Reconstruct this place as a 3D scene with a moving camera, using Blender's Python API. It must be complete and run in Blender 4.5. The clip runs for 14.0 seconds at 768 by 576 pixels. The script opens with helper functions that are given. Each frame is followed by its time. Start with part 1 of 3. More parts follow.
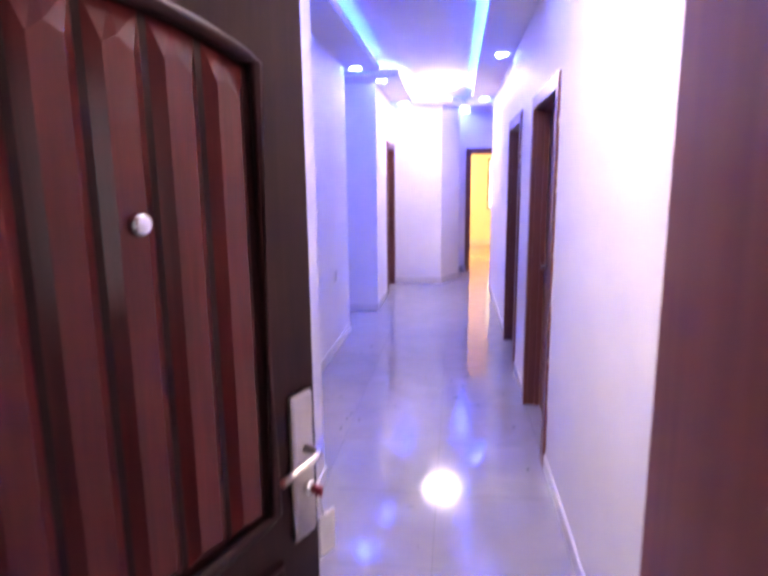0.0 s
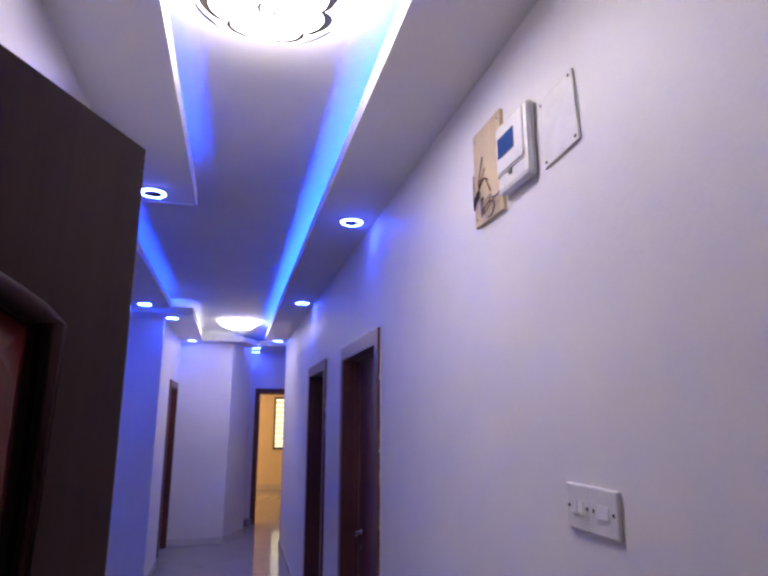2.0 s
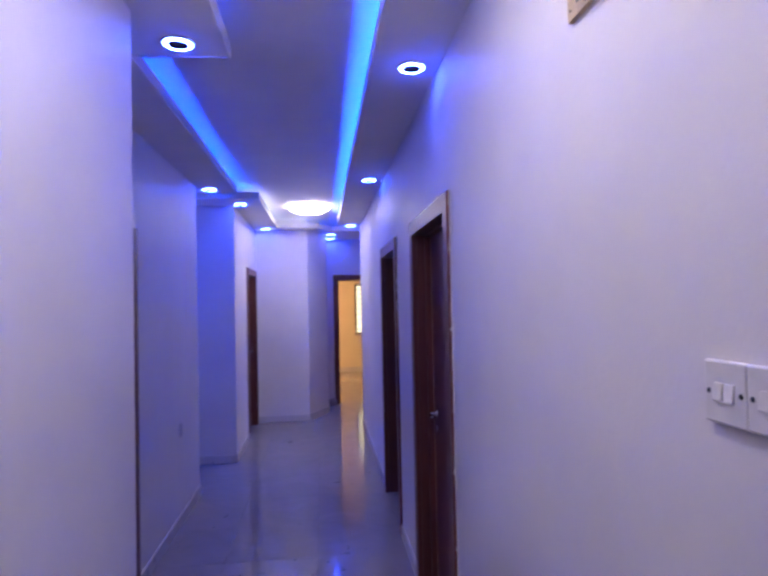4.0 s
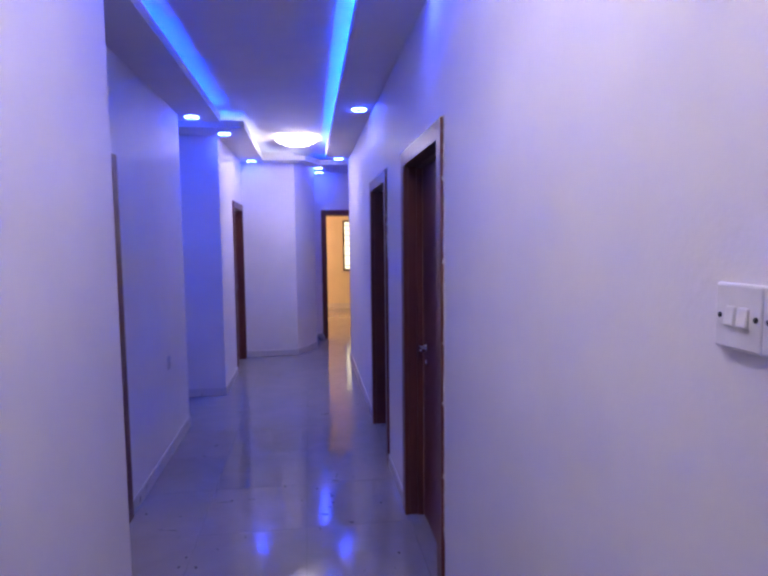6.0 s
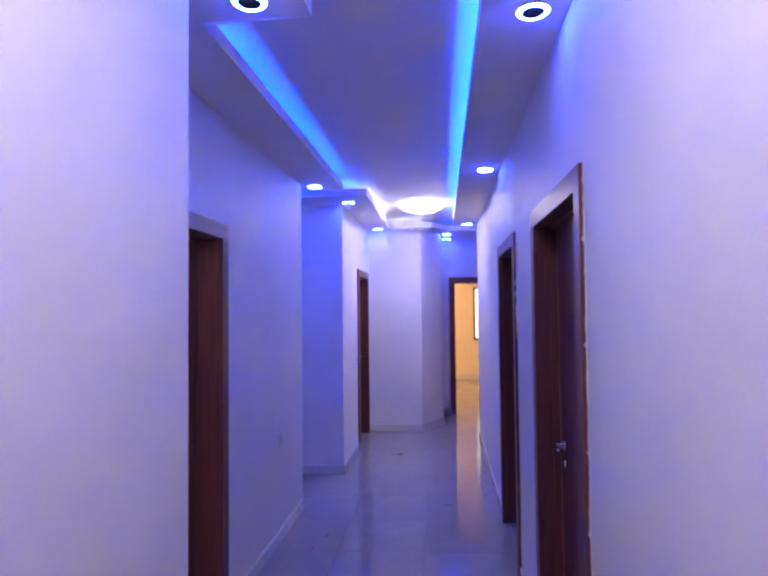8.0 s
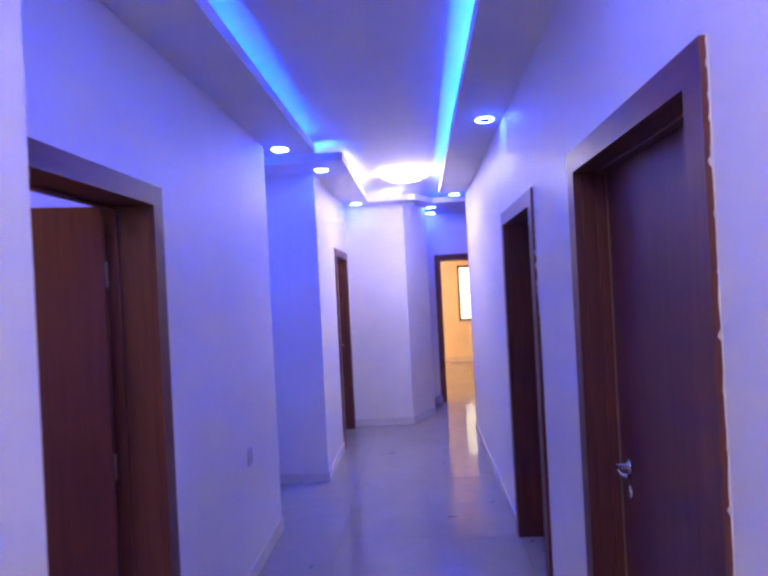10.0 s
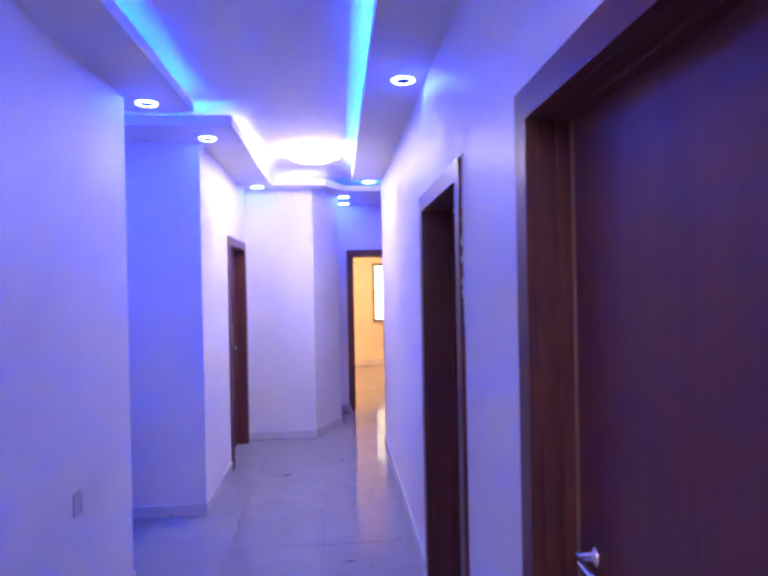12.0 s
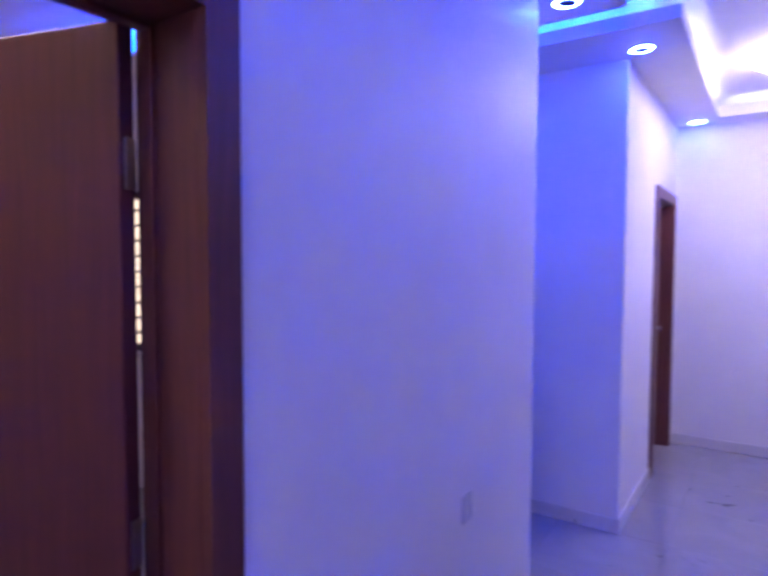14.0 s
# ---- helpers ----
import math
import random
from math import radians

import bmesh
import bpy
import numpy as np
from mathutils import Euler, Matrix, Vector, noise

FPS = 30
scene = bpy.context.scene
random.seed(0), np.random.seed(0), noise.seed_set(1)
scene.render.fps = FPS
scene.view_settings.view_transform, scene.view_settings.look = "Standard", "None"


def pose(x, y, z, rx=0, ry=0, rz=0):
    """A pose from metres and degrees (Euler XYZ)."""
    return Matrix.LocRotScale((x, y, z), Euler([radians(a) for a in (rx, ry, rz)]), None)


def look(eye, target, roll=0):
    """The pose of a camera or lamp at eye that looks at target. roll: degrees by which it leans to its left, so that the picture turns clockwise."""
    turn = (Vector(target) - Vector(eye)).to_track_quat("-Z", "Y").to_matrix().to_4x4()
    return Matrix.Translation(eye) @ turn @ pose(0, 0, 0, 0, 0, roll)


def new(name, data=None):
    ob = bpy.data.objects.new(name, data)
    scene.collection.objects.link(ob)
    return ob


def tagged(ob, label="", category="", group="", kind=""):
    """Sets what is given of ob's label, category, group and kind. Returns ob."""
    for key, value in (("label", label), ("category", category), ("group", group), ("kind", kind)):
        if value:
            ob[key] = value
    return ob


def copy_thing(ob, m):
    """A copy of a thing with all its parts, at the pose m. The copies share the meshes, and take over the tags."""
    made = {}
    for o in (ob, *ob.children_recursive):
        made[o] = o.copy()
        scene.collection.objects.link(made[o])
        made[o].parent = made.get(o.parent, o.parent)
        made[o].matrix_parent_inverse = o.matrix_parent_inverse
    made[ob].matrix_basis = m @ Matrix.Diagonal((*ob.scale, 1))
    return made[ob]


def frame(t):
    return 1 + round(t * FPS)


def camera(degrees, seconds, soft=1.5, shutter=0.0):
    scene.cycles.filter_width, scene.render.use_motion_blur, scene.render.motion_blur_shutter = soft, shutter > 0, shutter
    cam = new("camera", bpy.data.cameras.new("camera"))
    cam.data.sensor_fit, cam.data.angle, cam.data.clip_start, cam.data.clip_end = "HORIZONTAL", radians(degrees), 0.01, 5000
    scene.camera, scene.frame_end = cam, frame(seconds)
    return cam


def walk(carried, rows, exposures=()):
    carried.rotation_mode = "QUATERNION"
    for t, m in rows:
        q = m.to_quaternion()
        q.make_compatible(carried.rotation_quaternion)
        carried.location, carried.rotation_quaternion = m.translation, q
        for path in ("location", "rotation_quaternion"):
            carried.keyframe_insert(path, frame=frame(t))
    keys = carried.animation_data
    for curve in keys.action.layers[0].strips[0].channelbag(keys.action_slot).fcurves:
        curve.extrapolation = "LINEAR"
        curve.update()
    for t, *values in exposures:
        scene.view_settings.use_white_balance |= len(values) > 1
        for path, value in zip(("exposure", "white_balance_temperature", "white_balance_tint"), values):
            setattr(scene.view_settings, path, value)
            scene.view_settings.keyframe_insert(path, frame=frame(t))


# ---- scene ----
cam = camera(67.5, 14.0, soft=2.8, shutter=0.4)
PATH = [
    (0, (0.102, 0.31, 1.599), (-0.141, 2.26, 1.232), -0.6),
    (0.5, (0.03, 0.503, 1.661), (-0.017, 2.501, 1.732), 1.4),
    (1, (-0.058, 0.599, 1.712), (0.187, 2.544, 2.108), -0.2),
    (1.5, (-0.077, 0.647, 1.713), (0.317, 2.564, 2.124), -0.1),
    (2, (-0.062, 0.666, 1.711), (0.423, 2.559, 2.14), -0.0),
    (2.5, (-0.058, 0.682, 1.702), (0.511, 2.574, 2.014), -0.8),
    (3, (-0.045, 0.752, 1.685), (0.408, 2.694, 1.834), 0.1),
    (3.5, (0.009, 0.894, 1.654), (0.406, 2.853, 1.735), -0.5),
    (4, (0.073, 1.016, 1.664), (0.291, 3.003, 1.713), -1.2),
    (4.2, (0.08, 1.019, 1.651), (0.234, 3.011, 1.579), -0.7),
    (6.3, (0.057, 1.1, 1.636), (0.32, 3.076, 1.466), -0.6),
    (6.5, (0.048, 1.144, 1.646), (0.273, 3.123, 1.464), 0.1),
    (7, (0.055, 1.3, 1.626), (0.089, 3.275, 1.312), 3.6),
    (7.5, (0.156, 1.434, 1.659), (0.025, 3.428, 1.564), 1.0),
    (7.7, (0.168, 1.453, 1.671), (-0.027, 3.443, 1.708), -0.2),
    (9.8, (0.032, 2.153, 1.656), (-0.091, 4.145, 1.776), -3.7),
    (10, (0.036, 2.236, 1.665), (-0.086, 4.232, 1.671), -2.9),
    (10.5, (0.019, 2.42, 1.645), (0.102, 4.419, 1.627), 0.5),
    (11, (-0.005, 2.583, 1.666), (0.314, 4.557, 1.674), 1.4),
    (11.5, (0.113, 2.786, 1.666), (0.489, 4.748, 1.743), -2.0),
    (12, (0.142, 2.966, 1.652), (0.305, 4.96, 1.643), -1.1),
    (12.5, (0.073, 3.145, 1.657), (0.076, 5.144, 1.744), 2.4),
    (13, (0.06, 3.35, 1.647), (-0.278, 5.321, 1.609), 1.9),
    (13.5, (0.061, 3.577, 1.621), (-0.69, 5.431, 1.591), 0.3),
    (14, (-0.149, 3.773, 1.596), (-1.262, 5.431, 1.495), 0.2),
]
walk(cam, [(t, look(eye, target, roll)) for t, eye, target, roll in PATH],
     exposures=[(0, 2.41, 6900, 12), (0.25, 2.06, 6800, 11), (0.5, 1.46, 6600, 9), (0.9, 0.48, 6400, 8), (1.5, 0.46, 6250, 5), (2.4, 0.43, 6100, 4), (3.0, 0.78, 6000, 6), (3.5, 0.80, 5900, 8),
                (4.2, 0.58, 5800, 11), (6.5, 0.90, 5750, 14), (7.7, 1.00, 5700, 15), (9.8, 1.28, 5780, 17), (10.5, 1.46, 5850, 19), (11.0, 1.42, 5850, 19), (11.5, 1.71, 5850, 18),
                (12.5, 1.40, 5800, 18), (13.0, 1.04, 5750, 14), (13.5, 0.88, 5650, 14), (14.0, 1.41, 5700, 19)])

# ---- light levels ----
# pale blue world light, let in by the opening added in the landing
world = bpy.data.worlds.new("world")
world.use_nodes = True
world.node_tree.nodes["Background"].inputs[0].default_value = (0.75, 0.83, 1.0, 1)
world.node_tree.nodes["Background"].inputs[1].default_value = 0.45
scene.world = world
STRIP_LIGHT = 180.0
RING_LIGHT = 116.0
LAMP_LIGHT = 18.0
WARM_LIGHT = 100.0
WINDOW_LIGHT = 1.55


# ---- materials ----
def principled(name):
    m = bpy.data.materials.new(name)
    m.use_nodes = True
    nt = m.node_tree
    return m, nt, nt.nodes["Principled BSDF"]


def add(nt, kind, **inputs):
    n = nt.nodes.new(kind)
    for k, v in inputs.items():
        n.inputs[k.replace("_", " ")].default_value = v
    return n


def ramp(nt, fac, stops):
    n = nt.nodes.new("ShaderNodeValToRGB")
    el = n.color_ramp.elements
    while len(el) < len(stops):
        el.new(0.5)
    for e, (p, c) in zip(el, stops):
        e.position, e.color = p, (*c, 1)
    nt.links.new(fac, n.inputs[0])
    return n.outputs[0]


def coords(nt, scale=(1, 1, 1), world_space=True):
    mp = nt.nodes.new("ShaderNodeMapping")
    mp.inputs["Scale"].default_value = scale
    if world_space:
        nt.links.new(nt.nodes.new("ShaderNodeNewGeometry").outputs["Position"], mp.inputs["Vector"])
    else:
        nt.links.new(nt.nodes.new("ShaderNodeTexCoord").outputs["Object"], mp.inputs["Vector"])
    return mp


def bump(nt, height, out, strength, distance):
    b = add(nt, "ShaderNodeBump", Strength=strength, Distance=distance)
    nt.links.new(height, b.inputs["Height"])
    nt.links.new(b.outputs[0], out.inputs["Normal"])


def paint(name, base, rough, relief=0.25):
    m, nt, p = principled(name)
    c = coords(nt)
    n1 = add(nt, "ShaderNodeTexNoise", Scale=2.3, Detail=6.0, Roughness=0.6)
    n2 = add(nt, "ShaderNodeTexNoise", Scale=55.0, Detail=4.0)
    for n in (n1, n2):
        nt.links.new(c.outputs[0], n.inputs["Vector"])
    lo = tuple(v * 0.93 for v in base)
    nt.links.new(ramp(nt, n1.outputs[0], [(0.3, lo), (0.65, base)]), p.inputs["Base Color"])
    rr = add(nt, "ShaderNodeMapRange", From_Min=0.3, From_Max=0.7, To_Min=rough - 0.06, To_Max=rough + 0.08)
    nt.links.new(n1.outputs[0], rr.inputs[0])
    nt.links.new(rr.outputs[0], p.inputs["Roughness"])
    mix = add(nt, "ShaderNodeMath")
    mix.operation = "MULTIPLY_ADD"
    nt.links.new(n1.outputs[0], mix.inputs[0])
    mix.inputs[1].default_value = 4.0
    nt.links.new(n2.outputs[0], mix.inputs[2])
    bump(nt, mix.outputs[0], p, relief, 0.003)
    return m


def wood(name, dark, light, rough, along="Z", coat=0.0, gloss=0.5):
    m, nt, p = principled(name)
    s = {"Z": (22, 22, 1.2), "X": (1.2, 22, 22)}[along]
    c = coords(nt, s, world_space=False)
    n1 = add(nt, "ShaderNodeTexNoise", Scale=1.6, Detail=8.0, Roughness=0.65, Distortion=0.6)
    nt.links.new(c.outputs[0], n1.inputs["Vector"])
    c2 = coords(nt, (1.5, 1.5, 0.7), world_space=False)
    n2 = add(nt, "ShaderNodeTexNoise", Scale=2.0, Detail=3.0)
    nt.links.new(c2.outputs[0], n2.inputs["Vector"])
    mx = add(nt, "ShaderNodeMath")
    mx.operation = "MULTIPLY_ADD"
    nt.links.new(n2.outputs[0], mx.inputs[0])
    mx.inputs[1].default_value = 0.5
    nt.links.new(n1.outputs[0], mx.inputs[2])
    nt.links.new(ramp(nt, mx.outputs[0], [(0.5, dark), (1.0, light)]), p.inputs["Base Color"])
    p.inputs["Roughness"].default_value = rough
    p.inputs["Coat Weight"].default_value = coat
    p.inputs["Specular IOR Level"].default_value = gloss
    p.inputs["Coat Roughness"].default_value = 0.16
    bump(nt, n1.outputs[0], p, 0.12, 0.002)
    return m


def plain(name, base, rough=0.4, metal=0.0):
    m, nt, p = principled(name)
    c = coords(nt, world_space=False)
    n1 = add(nt, "ShaderNodeTexNoise", Scale=30.0, Detail=3.0)
    nt.links.new(c.outputs[0], n1.inputs["Vector"])
    nt.links.new(ramp(nt, n1.outputs[0], [(0.3, tuple(v * 0.9 for v in base)), (0.7, base)]), p.inputs["Base Color"])
    p.inputs["Roughness"].default_value = rough
    p.inputs["Metallic"].default_value = metal
    return m


def glow(name, colour, strength):
    m = bpy.data.materials.new(name)
    m.use_nodes = True
    nt = m.node_tree
    nt.nodes.remove(nt.nodes["Principled BSDF"])
    e = add(nt, "ShaderNodeEmission", Color=(*colour, 1), Strength=strength)
    nt.links.new(e.outputs[0], nt.nodes["Material Output"].inputs[0])
    return m


def marble(name, base, rough):
    m, nt, p = principled(name)
    info = nt.nodes.new("ShaderNodeObjectInfo")
    c = coords(nt)
    off = add(nt, "ShaderNodeVectorMath")
    off.operation = "SCALE"
    comb = nt.nodes.new("ShaderNodeCombineXYZ")
    for i in range(3):
        nt.links.new(info.outputs["Random"], comb.inputs[i])
    nt.links.new(comb.outputs[0], off.inputs[0])
    off.inputs["Scale"].default_value = 37.0
    sm = nt.nodes.new("ShaderNodeVectorMath")
    nt.links.new(c.outputs[0], sm.inputs[0])
    nt.links.new(off.outputs[0], sm.inputs[1])
    n1 = add(nt, "ShaderNodeTexNoise", Scale=2.6, Detail=7.0, Roughness=0.6, Distortion=1.2)
    n2 = add(nt, "ShaderNodeTexNoise", Scale=5.5, Detail=5.0, Roughness=0.5, Distortion=2.2)
    for n in (n1, n2):
        nt.links.new(sm.outputs[0], n.inputs["Vector"])
    cloud = ramp(nt, n1.outputs[0], [(0.3, tuple(v * 0.86 for v in base)), (0.7, base)])
    vein = ramp(nt, n2.outputs[0], [(0.275, (0.35, 0.35, 0.35)), (0.30, (1, 1, 1))])
    mul = nt.nodes.new("ShaderNodeMix")
    mul.data_type, mul.blend_type = "RGBA", "MULTIPLY"
    mul.inputs["Factor"].default_value = 1.0
    nt.links.new(cloud, mul.inputs[6])
    nt.links.new(vein, mul.inputs[7])
    nt.links.new(mul.outputs[2], p.inputs["Base Color"])
    rr = add(nt, "ShaderNodeMapRange", From_Min=0.3, From_Max=0.7, To_Min=rough, To_Max=rough + 0.07)
    nt.links.new(n1.outputs[0], rr.inputs[0])
    nt.links.new(rr.outputs[0], p.inputs["Roughness"])
    w = add(nt, "ShaderNodeTexNoise", Scale=7.0, Detail=2.0)
    nt.links.new(sm.outputs[0], w.inputs["Vector"])
    bump(nt, w.outputs[0], p, 0.09, 0.002)
    return m


WALL = paint("wall_paint", (0.80, 0.77, 0.77), 0.5)
CEIL = paint("ceiling_paint", (0.82, 0.80, 0.80), 0.65, 0.12)
CREAM = paint("cream_paint", (0.80, 0.72, 0.55), 0.5)
TILE = marble("polished_tile", (0.335, 0.313, 0.32), 0.06)
SKIRT = marble("skirting_tile", (0.72, 0.69, 0.69), 0.2)
GROUT = plain("grout", (0.16, 0.15, 0.15), 0.8)
FRAME_WOOD = wood("frame_wood", (0.090, 0.029, 0.026), (0.168, 0.054, 0.043), 0.38, gloss=0.35)
FRAME_HEAD = wood("frame_wood_across", (0.090, 0.029, 0.026), (0.168, 0.054, 0.043), 0.38, along="X", gloss=0.35)
LEAF_WOOD = wood("leaf_wood", (0.102, 0.031, 0.036), (0.156, 0.047, 0.051), 0.36, gloss=0.3)
ENTRY_WOOD = wood("entry_wood", (0.022, 0.007, 0.0075), (0.046, 0.014, 0.014), 0.42, gloss=0.18)
PANEL_WOOD = wood("panel_wood", (0.075, 0.009, 0.010), (0.165, 0.022, 0.020), 0.34, coat=0.5, gloss=0.2)
JAMB_WOOD = wood("jamb_wood", (0.22, 0.055, 0.050), (0.36, 0.10, 0.085), 0.42, gloss=0.35)
PALE_WOOD = wood("pale_wood", (0.30, 0.17, 0.09), (0.45, 0.28, 0.16), 0.5)
STEEL = plain("satin_steel", (0.62, 0.58, 0.52), 0.28, 1.0)
CHROME = plain("chrome", (0.8, 0.8, 0.8), 0.12, 1.0)
PLASTIC = plain("white_plastic", (0.78, 0.76, 0.74), 0.35)
DARK = plain("dark_plastic", (0.02, 0.02, 0.025), 0.4)
GREY = plain("grey_plastic", (0.22, 0.21, 0.24), 0.5)
PALE_GREY = plain("pale_grey_plastic", (0.58, 0.56, 0.58), 0.6)
RED = plain("red_plastic", (0.35, 0.02, 0.03), 0.4)
BOARD = wood("beige_board", (0.50, 0.38, 0.22), (0.66, 0.54, 0.36), 0.6)
SCREEN = plain("blue_display", (0.03, 0.08, 0.28), 0.15)
FILLER = plain("filler_paste", (0.70, 0.66, 0.60), 0.8)
WIRE_RED = plain("red_wire", (0.20, 0.06, 0.05), 0.5)
PATTERN = plain("lamp_pattern", (0.16, 0.14, 0.10), 0.5)
FINE_PATTERN = plain("fine_lamp_pattern", (0.4, 0.37, 0.30), 0.5)
STRIP = glow("blue_strip", (0.015, 0.07, 1.0), STRIP_LIGHT)
SOFT_STRIP = glow("soft_blue_strip", (0.012, 0.06, 1.0), STRIP_LIGHT * 0.38)
# weak white fill that brightens the recess round the far lamp
WHITE_FILL_STRIP = glow("white_fill_strip", (0.80, 0.82, 1.0), 13.0)
RING = glow("ring_light", (0.045, 0.085, 1.0), RING_LIGHT)
LAMP = glow("lamp_glass", (1.0, 0.85, 0.86), LAMP_LIGHT)
WARM = glow("warm_glass", (1.0, 0.54, 0.25), WARM_LIGHT)
DIM = glow("bedroom_daylight", (1.0, 0.72, 0.5), 0.8)
DAY = glow("window_daylight", (1.0, 0.78, 0.46), WINDOW_LIGHT)
BRONZE = plain("bronze_metal", (0.10, 0.07, 0.04), 0.4, 0.6)
GLASS, nt_, p_ = principled("window_glass")
p_.inputs["Transmission Weight"].default_value = 1.0
p_.inputs["Roughness"].default_value = 0.15
p_.inputs["Base Color"].default_value = (0.95, 0.95, 0.9, 1)


# ---- mesh helpers ----
def box(bm, x0, x1, y0, y1, z0, z1, bevel=0.0, seg=2):
    g = bmesh.ops.create_cube(bm, size=1.0)
    m = Matrix.Translation(((x0 + x1) / 2, (y0 + y1) / 2, (z0 + z1) / 2)) @ Matrix.Diagonal((x1 - x0, y1 - y0, z1 - z0, 1))
    bmesh.ops.transform(bm, matrix=m, verts=g["verts"])
    if bevel:
        es = list({e for v in g["verts"] for e in v.link_edges})
        bmesh.ops.bevel(bm, geom=es, offset=bevel, segments=seg, affect="EDGES", profile=0.5)
    return bm


def cubes(*boxes, bevel=0.0):
    bm = bmesh.new()
    for b in boxes:
        box(bm, *b, bevel=bevel)
    return bm


def lathe(profile, n=32):
    """A solid of revolution about z from (radius, height) pairs."""
    bm = bmesh.new()
    rings = []
    for r, z in profile:
        if r < 1e-6:
            rings.append([bm.verts.new((0, 0, z))])
        else:
            rings.append([bm.verts.new((r * math.cos(2 * math.pi * i / n), r * math.sin(2 * math.pi * i / n), z)) for i in range(n)])
    for a, b in zip(rings, rings[1:]):
        for i in range(n):
            j = (i + 1) % n
            q = [a[i % len(a)], a[j % len(a)], b[j % len(b)], b[i % len(b)]]
            q = list(dict.fromkeys(q))
            if len(q) > 2:
                bm.faces.new(q)
    bmesh.ops.recalc_face_normals(bm, faces=bm.faces)
    for f in bm.faces:
        f.smooth = True
    return bm


def tube(bm, pts, r, n=6, closed=False):
    pts = [Vector(p) for p in pts]
    rings = []
    for i, p in enumerate(pts):
        a = pts[i - 1] if (i or closed) else p
        b = pts[(i + 1) % len(pts)] if (i < len(pts) - 1 or closed) else p
        q = (b - a).to_track_quat("Z", "Y")
        rings.append([bm.verts.new(p + q @ Vector((r * math.cos(2 * math.pi * k / n), r * math.sin(2 * math.pi * k / n), 0))) for k in range(n)])
    pairs = list(zip(rings, rings[1:])) + ([(rings[-1], rings[0])] if closed else [])
    for a, b in pairs:
        for k in range(n):
            f = bm.faces.new((a[k], a[(k + 1) % n], b[(k + 1) % n], b[k]))
            f.smooth = True
    if not closed:
        bm.faces.new(rings[0][::-1])
        bm.faces.new(rings[-1])
    return bm


def mesh_of(name, bm, material):
    me = bpy.data.meshes.new(name)
    bmesh.ops.recalc_face_normals(bm, faces=bm.faces)
    bm.to_mesh(me)
    bm.free()
    me.materials.append(material)
    return me


def part(name, bm, material, parent=None, label="", at=None):
    ob = new(name, mesh_of(name, bm, material))
    ob.parent = parent
    if at is not None:
        ob.matrix_basis = at
    return tagged(ob, label)


def structure(name, bm, material, label, category):
    return tagged(part(name, bm, material), label, category, kind="structure")


def thing(name, m, label, category, group="", kind=""):
    ob = new(name)
    ob.empty_display_size = 0.1
    ob.matrix_basis = m
    return tagged(ob, label, category, group, kind)


# ---- plan ----
RIGHT = 0.62          # face of the long wall with two doors
ENTRY_L = -0.585      # face of the entrance wall
HALL_L = -1.02        # face of the hall wall past the step
ROOM_L = -0.84        # face of the wall past the side passage
STEP_Y, PASS_Y0, PASS_Y1 = 3.13, 6.27, 7.26
END_Y, DOOR_Y, FAR_Y = 9.30, 10.61, 14.90
SOFFIT, TOP = 2.72, 2.86
CASE = 0.08           # casing width
HEAD = 2.13           # top of the casings
H = 2.95              # wall height


def wall_y(x0, x1, y0, y1, holes=()):
    """Boxes of a wall along y, with door holes (y0, y1, top)."""
    out, y = [], y0
    for a, b, top in holes:
        out += [(x0, x1, y, a, 0, H), (x0, x1, a, b, top, H)]
        y = b
    return out + [(x0, x1, y, y1, 0, H)]


def wall_x(x0, x1, y0, y1, holes=()):
    out, x = [], x0
    for a, b, z0, z1 in holes:
        out += [(x, a, y0, y1, 0, H), (a, b, y0, y1, z1, H)]
        if z0 > 0:
            out.append((a, b, y0, y1, 0, z0))
        x = b
    return out + [(x, x1, y0, y1, 0, H)]


R1, R2, L1, L3, E1 = (3.392, 4.41), (5.10, 6.13), (3.53, 4.55), (8.26, 9.24), (0.275, 1.255)
IN = 0.05             # the rough hole is this much inside the casing


def hole(d):
    return (d[0] + IN, d[1] - IN, HEAD - IN)


structure("wall_east", cubes(*wall_y(RIGHT, RIGHT + 0.2, 0.5, 8.95, [hole(R1), hole(R2)])), WALL,
          "white satin painted plaster wall along the hall", "wall")
structure("wall_entry_west", cubes((HALL_L - 0.2, ENTRY_L, 0.5, STEP_Y, 0, H)), WALL,
          "white painted wall beside the entrance door", "wall")
structure("wall_west", cubes(*wall_y(HALL_L - 0.2, HALL_L, STEP_Y, PASS_Y0, [hole(L1)])), WALL,
          "white painted hall wall lit blue from above", "wall")
structure("wall_passage_south", cubes(*wall_x(-4.4, HALL_L - 0.2, 6.10, PASS_Y0, [(-4.15, -3.0, 0.95, 2.05)])), WALL,
          "white painted wall of the side passage", "wall")
structure("wall_passage_north", cubes((-2.8, ROOM_L - 0.2, PASS_Y1, PASS_Y1 + 0.2, 0, H)), WALL,
          "white painted passage wall in blue light", "wall")
structure("wall_passage_end", cubes((-2.95, -2.8, PASS_Y0 - 0.0, PASS_Y1 + 0.2, 0, H)), WALL, "white painted wall closing the side passage", "wall")
structure("wall_north_west", cubes(*wall_y(ROOM_L - 0.2, ROOM_L, PASS_Y1, END_Y, [hole(L3)])), WALL,
          "white painted wall with a bedroom door", "wall")


